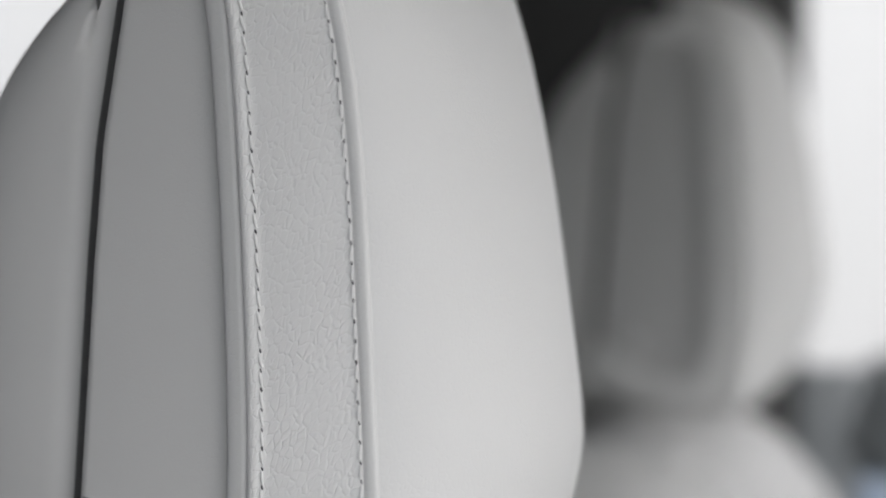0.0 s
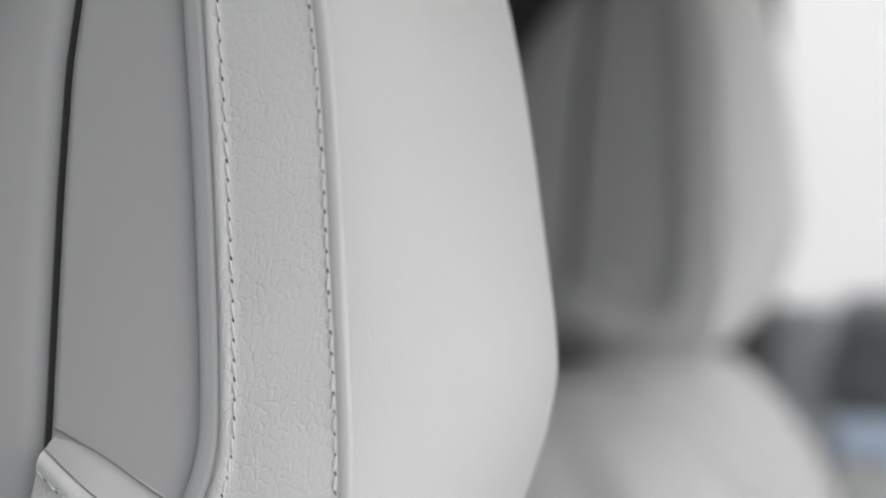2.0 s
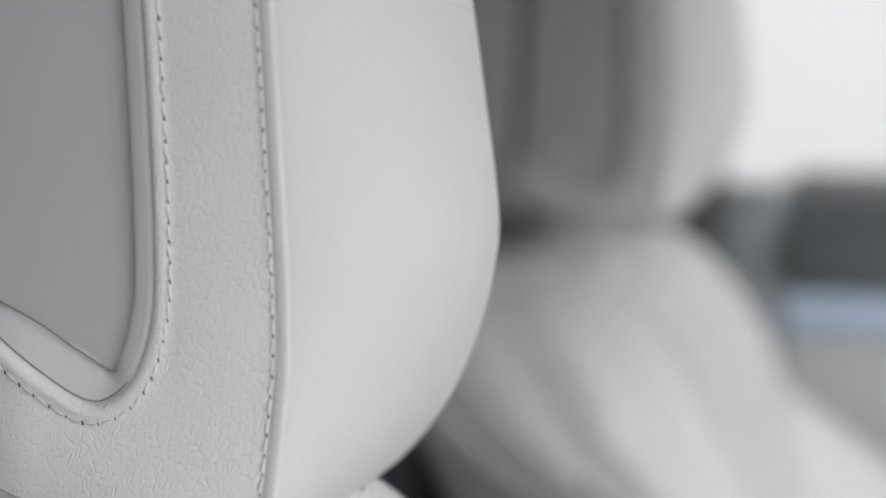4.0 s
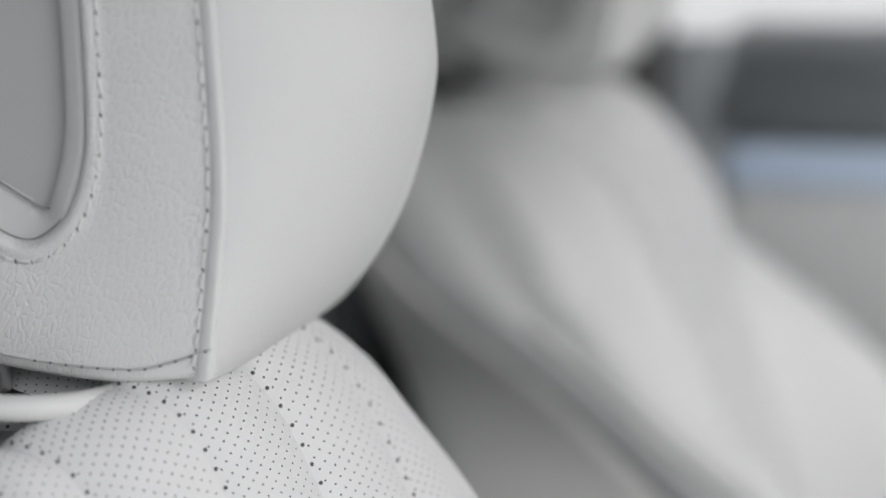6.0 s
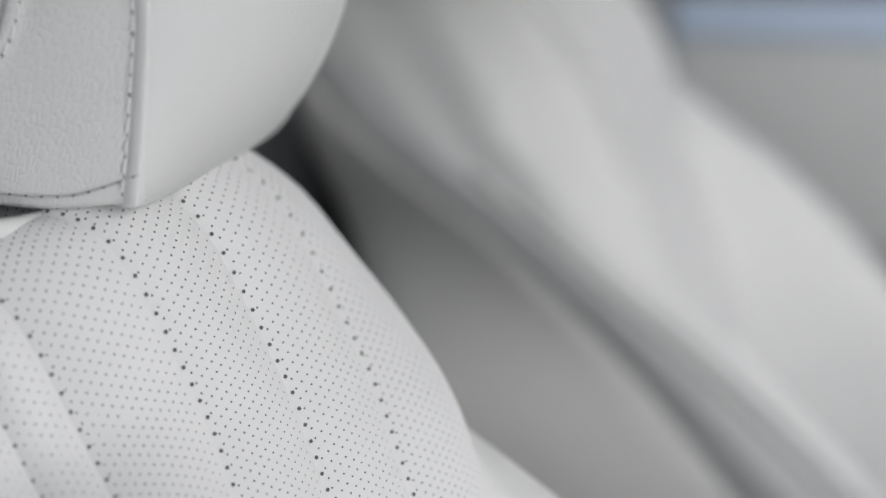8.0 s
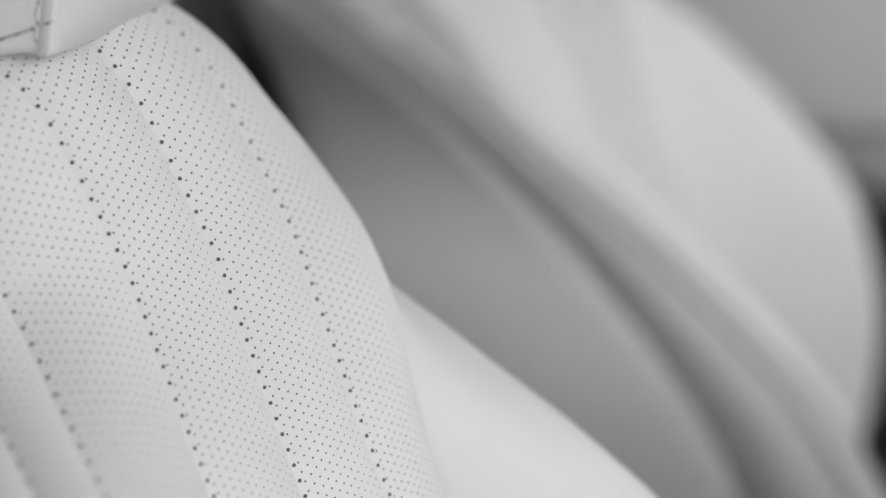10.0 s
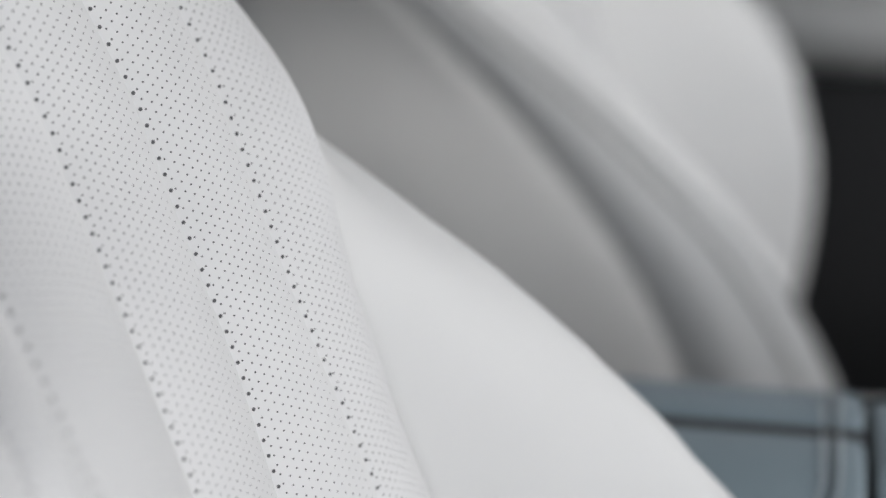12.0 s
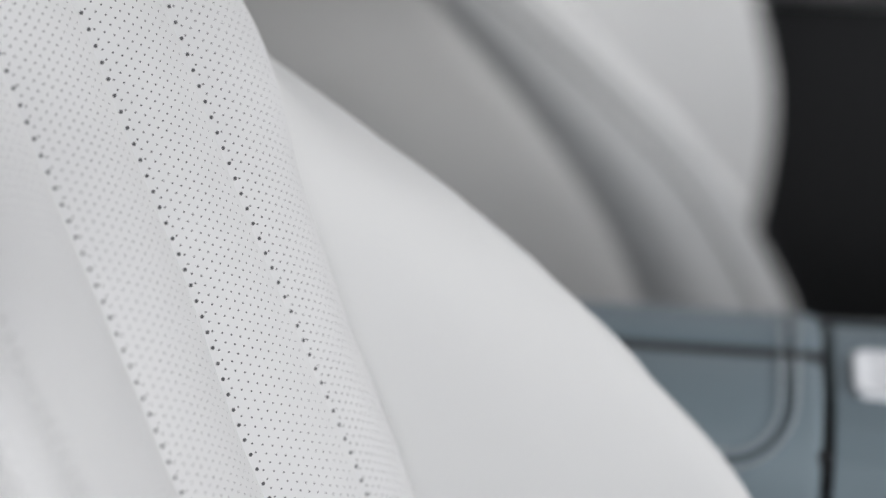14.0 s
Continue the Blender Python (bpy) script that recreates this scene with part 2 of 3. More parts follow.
# Unseen wall and pillar, added to keep rear side light off the headrest.
tagged(part("wall_side", box(-1.7, -0.37, -0.52, -0.46, 0.0, 1.44, 0.01), DOOR_DARK), "unseen dark side wall added to hold back light from the rear", "wall", kind="structure")
tagged(part("pillar", box(-0.36, -0.22, -0.50, -0.41, 0.0, 1.44, 0.02), HEADLINER), "unseen dark grey pillar added to block light beside the door opening", "pillar", kind="structure")

# ---- far door ----
DOOR = 1.15
door = empty("car_door", (0.5, DOOR, 0.0))
tagged(door, "closed car door with grey panel and pale blue trim strip", "car door")
part("window_sill", sweep_yz([(DOOR + 0.12, 0.93), (DOOR + 0.07, 0.928), (DOOR + 0.045, 0.922), (DOOR + 0.024, 0.912), (DOOR + 0.007, 0.898), (DOOR - 0.006, 0.88), (DOOR - 0.012, 0.862), (DOOR - 0.012, 0.845), (DOOR + 0.0, 0.824), (DOOR + 0.12, 0.824)], 0.03, 1.25), DOOR_DARK, door, "dark grey padded window sill")
part("trim_strip", box(0.03, 1.25, DOOR - 0.003, DOOR + 0.08, 0.783, 0.823, 0.004), BLUE_TRIM, door, "pale blue satin trim strip")
part("middle_panel", box(0.03, 1.25, DOOR + 0.005, DOOR + 0.09, 0.585, 0.782, 0.006), DOOR_GREY, door, "grey padded door panel")
part("door_armrest", sweep_yz([(DOOR + 0.09, 0.584), (DOOR - 0.02, 0.584), (DOOR - 0.05, 0.575), (DOOR - 0.055, 0.555), (DOOR - 0.045, 0.53), (DOOR + 0.0, 0.51), (DOOR + 0.09, 0.51)], 0.03, 1.25), DOOR_LIGHT, door, "light grey padded armrest")
part("lower_panel", box(0.0, 1.25, DOOR + 0.0, DOOR + 0.09, 0.0, 0.509, 0.006), BLACK, door, "black lower panel")
part("door_edge", box(-0.03, 0.028, DOOR + 0.0, DOOR + 0.08, 0.0, 0.92, 0.006), DOOR_DARK, door, "dark door edge")
tagged(part("pillar", box(-0.32, -0.034, DOOR - 0.02, DOOR + 0.09, 0.0, 1.44, 0.02), HEADLINER), "dark grey trimmed pillar between the doors", "pillar", kind="structure")
tagged(part("wall_side", box(-1.7, -0.33, DOOR, DOOR + 0.09, 0.0, 0.92, 0.01), DOOR_DARK), "dark rear door panel", "wall", kind="structure")
tagged(part("backdrop", box(-9, 9, 4.0, 4.1, -0.43, 5.5), material("bright_outdoors", (0.8, 0.8, 0.8), 1.0, emit=0.33)), "plain bright daylight outside the window", "backdrop", kind="structure")


# ---- seat ----
PROFILE = spline([(-0.17, 0.852), (-0.145, 0.868), (-0.118, 0.876), (-0.092, 0.8785), (-0.066, 0.874), (-0.043, 0.862), (-0.021, 0.845), (0.003, 0.802), (0.018, 0.759), (0.038, 0.702), (0.06, 0.645), (0.085, 0.575), (0.11, 0.485), (0.125, 0.405), (0.127, 0.33)], 120)
SEAMS = (-0.145, -0.105, -0.07, -0.035, 0.035, 0.07, 0.105, 0.145)
ARC = np.r_[0, np.cumsum(np.linalg.norm(np.diff(PROFILE, axis=0), axis=1))]


FILL = {"panel": 0.0}


def bucket(u, z):
    """How far the panel stands forward of its middle at u across."""
    edge = curve(z, (0.64, 0.70, 0.765, 0.814, 0.85, 0.88), (0.05, 0.055, 0.062, 0.052, 0.042, 0.045))
    dished = interp(abs(u), (0, 0.035, 0.07, 0.105, 0.145), (-0.001, 0.0, 0.0215, 0.042, edge))
    return dished + FILL["panel"] * (edge - dished)


def ease(v):
    v = min(1.0, max(0.0, v))
    return v * v * (3 - 2 * v)


def open_panel(u, s, lift=0.0):
    x, z = (float(np.interp(s, ARC, PROFILE[:, k])) for k in (0, 1))
    dip = 0.011 * (1 - FILL["panel"]) * ease((-0.035 - x) / 0.04) * (1 - ease((abs(u) - 0.045) / 0.035))
    dip += 0.014 * (1 - FILL["panel"]) * ease((-0.052 - x) / 0.03) * (1 - ease((abs(u) - 0.045) / 0.03))
    fall = 3.0 * max(0.0, abs(u) - 0.095) ** 2 * ease((-0.03 - x) / 0.05)
    rise = 0.008 * (1 - FILL["panel"]) * ease((abs(u) - 0.04) / 0.05) * ease((-0.005 - x) / 0.05)
    crown = 0.0095 * (1 - FILL["panel"]) * ease(-x / 0.04) * (1 - ease((abs(u) - 0.095) / 0.05)) * (1 - ease((-0.05 - x) / 0.04))
    if u < 0.035 and not FILL["panel"]:
        # the inner flutes turn towards the door, the more so higher up
        a = open_panel(0.035, s, lift)
        turn = Vector((-0.008, -0.060, -0.002)).lerp(Vector((-0.028, -0.031, -0.016)), ease((a.z - 0.70) / 0.12))
        return a + turn * ((0.035 - u) / 0.07)
    return Vector((x + bucket(u, z) + lift, SEAT_Y + u, z - dip - fall + rise + crown))


def panel_point(u, s, lift=0.0):
    """The same, with the door side of the panel swelling out low down, towards its bolster."""
    p = open_panel(u, s, lift)
    if FILL["panel"]:
        return p
    swell = 0.09 * ease((0.07 - u) / 0.09) * ease((0.80 - p.z) / 0.12)
    return p + (Vector((0.266, -0.686, 1.012)) - p) * swell


def seam_u(i, s):
    """Where seam i runs across the panel, s metres down; the middle ones close in low down."""
    z = float(np.interp(s, ARC, PROFILE[:, 1]))
    return SEAMS[i] - (0.007 * ease((0.71 - z) / 0.09) if i in (4, 5) else 0.0)


def flute_point(i, k, s, lift=0.0, high=0.0075):
    """A place on flute i: k from 0 to 1 across, s metres along its length."""
    u0, u1 = seam_u(i, s), seam_u(i + 1, s)
    p, q = panel_point(u0, s), panel_point(u1, s)
    c = p.lerp(q, k)
    across = (q - p).normalized()
    a, b = panel_point((u0 + u1) / 2, max(0, s - 0.004)), panel_point((u0 + u1) / 2, min(ARC[-1], s + 0.004))
    n = across.cross(b - a).normalized()
    if n.x < 0 and n.z < 0:
        n = -n
    if n.dot(Vector((0.7, 0, 0.7))) < 0:
        n = -n
    rise = high * (1 - abs(2 * k - 1) ** 2.2)
    return c + n * (rise + lift), n


def crest(z, sign=1):
    """How far forward the bolster stands; the inner ones of the pair are fuller low down."""
    if sign < 0:
        return curve(z, (0.20, 0.27, 0.33, 0.38, 0.445, 0.5, 0.535, 0.575, 0.63, 0.665, 0.709, 0.747, 0.79, 0.84, 0.88), (0.34, 0.357, 0.360, 0.347, 0.322, 0.291, 0.263, 0.224, 0.168, 0.126, 0.085, 0.051, 0.006, -0.04, -0.09))
    return curve(z, (0.20, 0.27, 0.33, 0.42, 0.48, 0.533, 0.606, 0.668, 0.709, 0.747, 0.79, 0.84, 0.88), (0.262, 0.295, 0.313, 0.320, 0.309, 0.290, 0.231, 0.166, 0.112, 0.060, 0.008, -0.04, -0.09))


def shell_edge(z):
    """Front edge of the side of the back shell."""
    return curve(z, (0.20, 0.33, 0.40, 0.45, 0.485, 0.52, 0.565, 0.595, 0.626, 0.66, 0.69, 0.712, 0.73, 0.76, 0.80, 0.86), (0.26, 0.25, 0.238, 0.218, 0.199, 0.175, 0.139, 0.113, 0.082, 0.045, 0.009, -0.022, -0.05, -0.085, -0.125, -0.17))


def shoulder(z):
    """Half the width of the back at a height."""
    return interp(z, (0.5, 0.76, 0.81, 0.84, 0.858), (0.236, 0.228, 0.21, 0.185, 0.15))


def back_x(z):
    return interp(z, (0.2, 0.5, 0.8, 0.9), (0.02, -0.05, -0.14, -0.17))


def make_seat(far=False):
    high = 0.002 if far else 0.0045
    FILL["panel"] = 1.0 if far else 0.0
    seat = empty("front_seat", (0.1, SEAT_Y, 0.0))
    tagged(seat, "light grey leather car seat with perforated fluted backrest", "car seat", "front seats")
    # perforated flutes
    for i in range(len(SEAMS) - 1):
        rows = [[flute_point(i, k / 10, s, 0.0, high)[0] for k in range(11)] for s in np.linspace(0, ARC[-1], 100)]
        flute = part("flute", grid(rows), PERF, seat)
        holes = bmesh.new()
        width = (panel_point(SEAMS[i + 1], 0.2) - panel_point(SEAMS[i], 0.2)).length
        cols = max(4, round(width * 1.12 / 0.0034))
        for c in range(1, cols):
            k = c / cols
            s = 0.03 + (0.00205 if c % 2 else 0.0)
            while s < min(0.60, ARC[-1]):
                p, n = flute_point(i, k, s, 0.00012, high)
                q, _ = flute_point(i, k, s + 0.002, 0.00012, high)
                w = flute_point(i, k + 0.02, s)[0] - flute_point(i, k - 0.02, s)[0]
                nn = w.cross(q - p)
                nn = nn if nn.dot(n) > 0 else -nn
                disc(holes, p, nn, 0.00044, q - p)
                s += 0.0041
        tagged(part("perforation", holes, HOLE, seat, smooth=False), kind="stuff")
    # stitch holes along the seams
    for j, u in enumerate(SEAMS[1:-1]):
        bm = bmesh.new()
        s = 0.03
        while s < 0.60:
            for k, off, r in ((0.03, 0.0, 0.00088),):
                p, n = flute_point(j + 1, k, s + off, 0.0003, high)
                q, _ = flute_point(j + 1, k, s + off + 0.002, 0.0003, high)
                disc(bm, p, n + Vector((0, -0.6, 0)), r, q - p)
            s += 0.0067
        tagged(part("seam", bm, HOLE, seat, "row of dark stitch holes", smooth=False), kind="stuff")
    # bolsters, running up into the shoulders
    for sign in (1, -1):
        rows = []
        for z in np.linspace(0.866, 0.20, 110):
            s = float(np.interp(-z, -PROFILE[24:, 1], ARC[24:]))
            e = panel_point(0.145, s)
            half = interp(z, (0.5, 0.76, 0.81, 0.84, 0.857, 0.866), (0.248, 0.240, 0.222, 0.196, 0.165, 0.149))
            xe = e.x - 0.002
            xb = max(crest(z, sign if far else 1), xe - 0.04)
            if sign < 0 and not far:
                xb = max(xe - 0.035, min(xb - 0.035, xe + 0.02))
            w = (half - 0.148) / 0.1
            start = [(0.115, xe - 0.035), (0.138, xe - 0.010), (0.147, xe - 0.001), (0.147 + 0.026 * w, xe + (xb - xe) * 0.5 + 0.004), (0.147 + 0.056 * w, xb - 0.004)]
            if far and sign > 0:
                start = [(0.10, xe - 0.03), (0.12, xe + 0.002), (0.147, xe + 0.33 * (xb - xe)), (0.147 + 0.026 * w, xe + 0.68 * (xb - xe)), (0.147 + 0.056 * w, xb - 0.004)]
            if far and sign < 0:
                out = 0.018 * ease((z - 0.66) / 0.08) * w
                start = [(0.10, xe - 0.03), (0.12, xe + 0.004), (0.147, xe + 0.3 * (xb - xe) + 0.004), (0.147 + 0.026 * w, xe + 0.66 * (xb - xe) + 0.004), None]
                r = ease((z - 0.58) / 0.15)
                start[-1] = (0.147 + (0.056 - 0.018 * r) * w + out, xb - 0.004 - 0.005 * r)
                side = xb - 0.012 - shell_edge(z)
                sec = start + [(0.147 + (0.066 - 0.004 * r) * w + out * 0.6, xb - 0.012 - 0.014 * r), (0.147 + 0.075 * w, shell_edge(z) + (0.72 - 0.12 * r) * side), (0.147 + 0.0805 * w, shell_edge(z) + 0.44 * side), (0.147 + 0.0775 * w, shell_edge(z) + 0.18 * side), (shoulder(z) - 0.017, shell_edge(z) - 0.001), (shoulder(z) - 0.035, shell_edge(z) - 0.03)]
                seam_at = 19
            else:
                sec = start + [(0.147 + 0.071 * w, xb - 0.006), (0.147 + 0.092 * w, xb - 0.04), (half, xb - 0.085), (half - 0.012, xb - 0.13)]
                seam_at = 21
            sec = spline(sec, 31)
            slip = panel_point(-0.145, s) - Vector((e.x, SEAT_Y - 0.145, e.z)) if sign < 0 and not far else Vector()
            rows.append([Vector((x, SEAT_Y + sign * u, z)) + slip for u, x in sec])
        part("bolster", grid(rows), LEATHER, seat, "smooth side bolster")
        if sign > 0 or far:
            line = [(r[seam_at][0], r[seam_at][1] + 0.001 * sign, r[seam_at][2]) for r in rows if not far or r[seam_at][2] < 0.72]
            part("piping", tube(line, 0.0026 if far else 0.003, 6), LEATHER, seat)
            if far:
                # A dark tube paints the shade of the seam next to the piping.
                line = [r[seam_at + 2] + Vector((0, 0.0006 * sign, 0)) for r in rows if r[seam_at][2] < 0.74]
                part("seam", tube(line, 0.0021, 6), SEAM_SHADE, seat, "dark line painting the shade of the seam beside the piping")
    # rounded shoulders along the upper edges of the panel
    for sign in (1, -1):
        rows = []
        for s in np.linspace(0.0, 0.30, 60):
            e = panel_point(sign * 0.145, s)
            d = panel_point(sign * 0.145, s + 0.004) - panel_point(sign * 0.145, max(0.0, s - 0.004))
            n = Vector((-d.z, 0, d.x)).normalized()
            n = n if n.x + n.z > 0 else -n
            rows.append([e + Vector((0, sign * a, 0)) - n * c for a, c in ((-0.002, 0.0005), (0.0015, 0.002), (0.005, 0.008), (0.009, 0.018), (0.012, 0.03), (0.013, 0.05), (0.012, 0.075))])
        part("shoulder", grid(rows), LEATHER, seat, "rounded leather shoulder")
    # shell behind and at the sides
    rows = []
    for z in np.linspace(0.858, 0.04, 60):
        s = float(np.interp(-z, -PROFILE[24:, 1], ARC[24:]))
        xf = float(np.interp(s, ARC, PROFILE[:, 0])) - 0.012 if z > 0.34 else 0.1
        half = shoulder(z)
        xs = shell_edge(z) if far else max(xf, crest(z) - 0.115)
        xr = back_x(z)
        sec = [(-half + 0.04, xf if not far else min(xf, xs - 0.03)), (-half + 0.012, xs - 0.004), (-half, xs - 0.02), (-half - 0.004, (xs + xr) / 2), (-half + 0.004, xr + 0.03), (-half + 0.03, xr), (0, xr - 0.01)]
        if far:
            deep = xr - xs
            upper = ease((z - 0.56) / 0.16)
            turn = -0.42 * deep * upper  # the upper side is turned in towards the back to shade darker
            sec = [(-half + 0.05, xs - 0.03), (-half + 0.0155, xs - 0.0016), (-half + 0.0145, xs - 0.0002), (-half + 0.0135, xs - 0.0004), (-half + 0.0128, xs - 0.0022)]
            sec += [(-half + 0.0115 - 0.0095 * (1 - 0.85 * upper) * min(1.0, 2.2 * f) + turn * f, xs + deep * f) for f in (0.1, 0.2, 0.3, 0.4, 0.5, 0.6, 0.7)]
            sec += [(-half + 0.003 + 0.008 * upper + turn * 0.8, xs + deep * 0.8), (-half + 0.007 + 0.006 * upper + turn * 0.9, xs + deep * 0.9), (-half + 0.014 + turn, xs + deep * 0.97), (-half + 0.03 + turn, xr), (0, xr - 0.01)]
        sec = sec + [(-u, x) for u, x in sec[-2::-1]]
        sec = sec if far else spline(sec, 96)
        lean = [0.0 if far else max(0.0, -u / half) for u, x in sec]
        rows.append([(x - 0.06 * k, SEAT_Y + u * (0.6 if k > 0 else 1.0), z - 0.045 * k) for (u, x), k in zip(sec, lean)])
    bm = grid(rows, close_v=True)
    cap(bm, rows[0]), cap(bm, rows[-1])
    part("back_shell", bm, SHELL, seat, "grey moulded back shell")
    # seat cushion
    rows = []
    for x in np.linspace(0.05, 0.62, 30):
        k = (x - 0.05) / 0.57
        top = 0.16 + 0.02 * k - 0.10 * max(0, k - 0.85) ** 2 * 40
        sec = spline([(-0.25, 0.05), (-0.255, top - 0.03), (-0.23, top + 0.03), (-0.18, top + 0.005), (0, top - 0.01), (0.18, top + 0.005), (0.23, top + 0.03), (0.255, top - 0.03), (0.25, 0.05)], 40)
        rows.append([(x, SEAT_Y + u, z) for u, z in sec])
    bm = grid(rows, close_v=True)
    cap(bm, rows[0]), cap(bm, rows[-1])
    part("seat_cushion", bm, LEATHER, seat, "light grey leather seat cushion")
    part("seat_base", box(0.06, 0.56, SEAT_Y - 0.2, SEAT_Y + 0.2, -0.03, 0.08, 0.01), BLACK, seat, "black seat base")
    return seat


# ---- headrest ----
HALF, REST_Y, PITCH = 0.079, -0.045, 0.0063


def seam_x(z):
    return curve(z, (0.895, 0.913, 0.938, 0.97, 1.033, 1.09, 1.129, 1.16, 1.19), (0.0145, 0.017, 0.020, 0.0222, 0.019, 0.015, 0.0095, 0.0, -0.02))


def front_x(z):
    return curve(z, (0.88, 0.893, 0.905, 0.919, 0.938, 0.959, 0.98, 1.0, 1.045, 1.08, 1.115, 1.14, 1.162, 1.185, 1.2), (-0.010, 0.010, 0.026, 0.040, 0.0525, 0.061, 0.0665, 0.0678, 0.0614, 0.0557, 0.0484, 0.0416, 0.033, 0.013, -0.02))


LIP = [(-0.0285, 1.14), (-0.0235, 1.09), (-0.0200, 1.03), (-0.0188, 0.99), (-0.0198, 0.972), (-0.0250, 0.955), (-0.0335, 0.9455), (-0.043, 0.9435), (-0.058, 0.951), (-0.085, 0.969), (-0.108, 0.984), (-0.122, 1.0), (-0.1265, 1.045), (-0.1195, 1.092), (-0.1045, 1.125), (-0.080, 1.1485), (-0.06, 1.160), (-0.038, 1.157)]
OUTER = [(0.0150, 1.14), (0.0212, 1.09), (0.0252, 1.03), (0.0278, 0.99), (0.0280, 0.965), (0.0262, 0.938), (0.0232, 0.912), (0.0218, 0.9045), (0.012, 0.9020), (-0.007, 0.8995), (-0.03, 0.900), (-0.06, 0.9045), (-0.10, 0.917), (-0.128, 0.945), (-0.130, 1.045), (-0.122, 1.095), (-0.107, 1.128), (-0.082, 1.152), (-0.05, 1.172), (-0.010, 1.174)]


def make_headrest(far=False):
    rest = empty("headrest", (-0.05, REST_Y, 0.89), drafted=False)
    tagged(rest, "light grey leather headrest with stitched side panel", "headrest", "headrests")
    lip, outer = loop_spline(LIP, 200), loop_spline(OUTER, 200)
    outer = np.array([(min(p[0], seam_x(p[1]) + 0.0042), p[1]) for p in outer])
    if far:
        # Far recess reaches wider and lower; its dark insert paints the shaded side.
        lip = np.array([(p[0] + 0.020 * ease((p[0] + 0.07) / 0.04), p[1] - 0.024 * ease((1.0 - p[1]) / 0.04)) for p in lip])

    def rear_x(z):
        return curve(z, (0.90, 0.93, 0.97, 1.05, 1.09, 1.114, 1.131, 1.142, 1.155, 1.172), (-0.118, -0.130, -0.134, -0.133, -0.126, -0.1156, -0.1035, -0.093, -0.079, -0.060))

    def split(z):
        return interp(z, (0.95, 0.975, 1.053, 1.095, 1.142, 1.18), (-0.0876, -0.0856, -0.0813, -0.0781, -0.0706, -0.0634))

    low = HALF - (0.005 if far else 0.0075)
    for sign in (-1, 1):
        if sign > 0:
            outer = np.array([(p[0] * 0.3, p[1]) if p[0] > 0 else p for p in outer])

        def at(xz, depth):
            away = 0.014 * ease((-0.062 - xz[0]) / 0.06)
            return Vector((xz[0], REST_Y + sign * (depth - away), xz[1]))
        mid = lip.mean(0)
        order = list(range(120, 200)) + list(range(0, 120))
        keep = [i for i in order if lip[i][0] > (-0.0862 if lip[i][1] < 1.0 else -0.060)]
        side = np.roll(lip, -1, axis=0) - np.roll(lip, 1, axis=0)
        away = np.stack([side[:, 1], -side[:, 0]], 1) / np.linalg.norm(side, axis=1)[:, None]
        away *= np.sign(((lip - mid) * away).sum(1))[:, None]
        flat = 0.25 if far else 1.0
        rows = []
        for f, depth in ((1.0, HALF - 0.012), (1.0, HALF - 0.0035), (0.985, HALF - 0.0014), (0.95, HALF - 0.0002), (0.88, HALF + 0.0005), (0.84, HALF + 0.0006), (0.7, HALF + 0.0010), (0.4, HALF + 0.0010), (0.2, HALF + 0.0006), (0.14, HALF + 0.0004), (0.105, HALF + 0.0012), (0.06, HALF + 0.0013), (0.02, HALF + 0.0004), (0.0, HALF - 0.0018)):
            rows.append([at(lip[i] + f * (outer[i] - lip[i]), depth) for i in keep])
        part("side_panel", grid(rows), PEBBLE, rest, "pebbled leather side panel", drafted=False)
        rows = [rows[-1]]
        for inset, depth in ((0.0012, HALF - 0.0023), (0.004, HALF - 0.0030), (0.008, HALF - 0.0043), (0.0115, HALF - 0.0060), (0.0135, HALF - 0.0080), (0.0140, HALF - 0.0115)):
            rows.append([at(lip[i] - away[i] * inset * (interp(lip[i][0], (-0.088, -0.055), (0.62, 1.0)) if lip[i][1] < 1.0 else 1.0) * (1 - 0.42 * ease((away[i][0] - 0.15) / 0.65)), HALF + (depth - HALF) * flat * (1 - 0.6 * ease((away[i][0] - 0.6) / 0.35) * (inset < 0.0138))) for i in keep])
        # The far wall takes the darker leather to paint its shade.
        part("recess_wall", grid(rows), SHADED_INNER if far else RECESS, rest, "smooth wall of the recess", drafted=False)
        # recessed panels; a dark strip paints the shade in the gap between them
        zs = np.linspace(0.93, 1.172, 40)
        sec = []
        for z in zs:
            a, b = split(z) + 0.0020, -0.010
            row = [(a, HALF - 0.03), (a, low - 0.0060), (a + 0.0005, low - 0.0026), (a + 0.0017, low - 0.0007), (a + 0.0042, low), (b - 0.0025, low), (b, low), (b, HALF - 0.03)]
            sec.append([Vector((x, REST_Y + sign * d, z)) for x, d in row])
        part("front_insert", grid(sec), SHADED_INNER, rest, "smooth recessed leather insert", drafted=False)
        sec = []
        for z in np.linspace(0.90, 1.172, 40):
            b = split(z) - 0.0040
            a = min(rear_x(z) - 0.007, b - 0.008)
            row = [(a + 0.004, HALF - 0.075), (a, HALF - 0.05)]
            for k in (1.0, 0.97, 0.9, 0.8, 0.65, 0.5, 0.35, 0.2):
                row.append((b + (a - b) * k, low - 0.008 - 0.011 * k ** 3.4))
            row += [(b - 0.0075, low - 0.0082), (b - 0.0050, low - 0.0090), (b - 0.0026, low - 0.0106), (b - 0.0008, low - 0.0130), (b - 0.0002, low - 0.0165), (b, HALF - 0.03)]
            sec.append([Vector((x, REST_Y + sign * d, z)) for x, d in row])
        part("rear_insert", grid(sec), SHADED_INNER, rest, "smooth recessed leather insert", drafted=False)
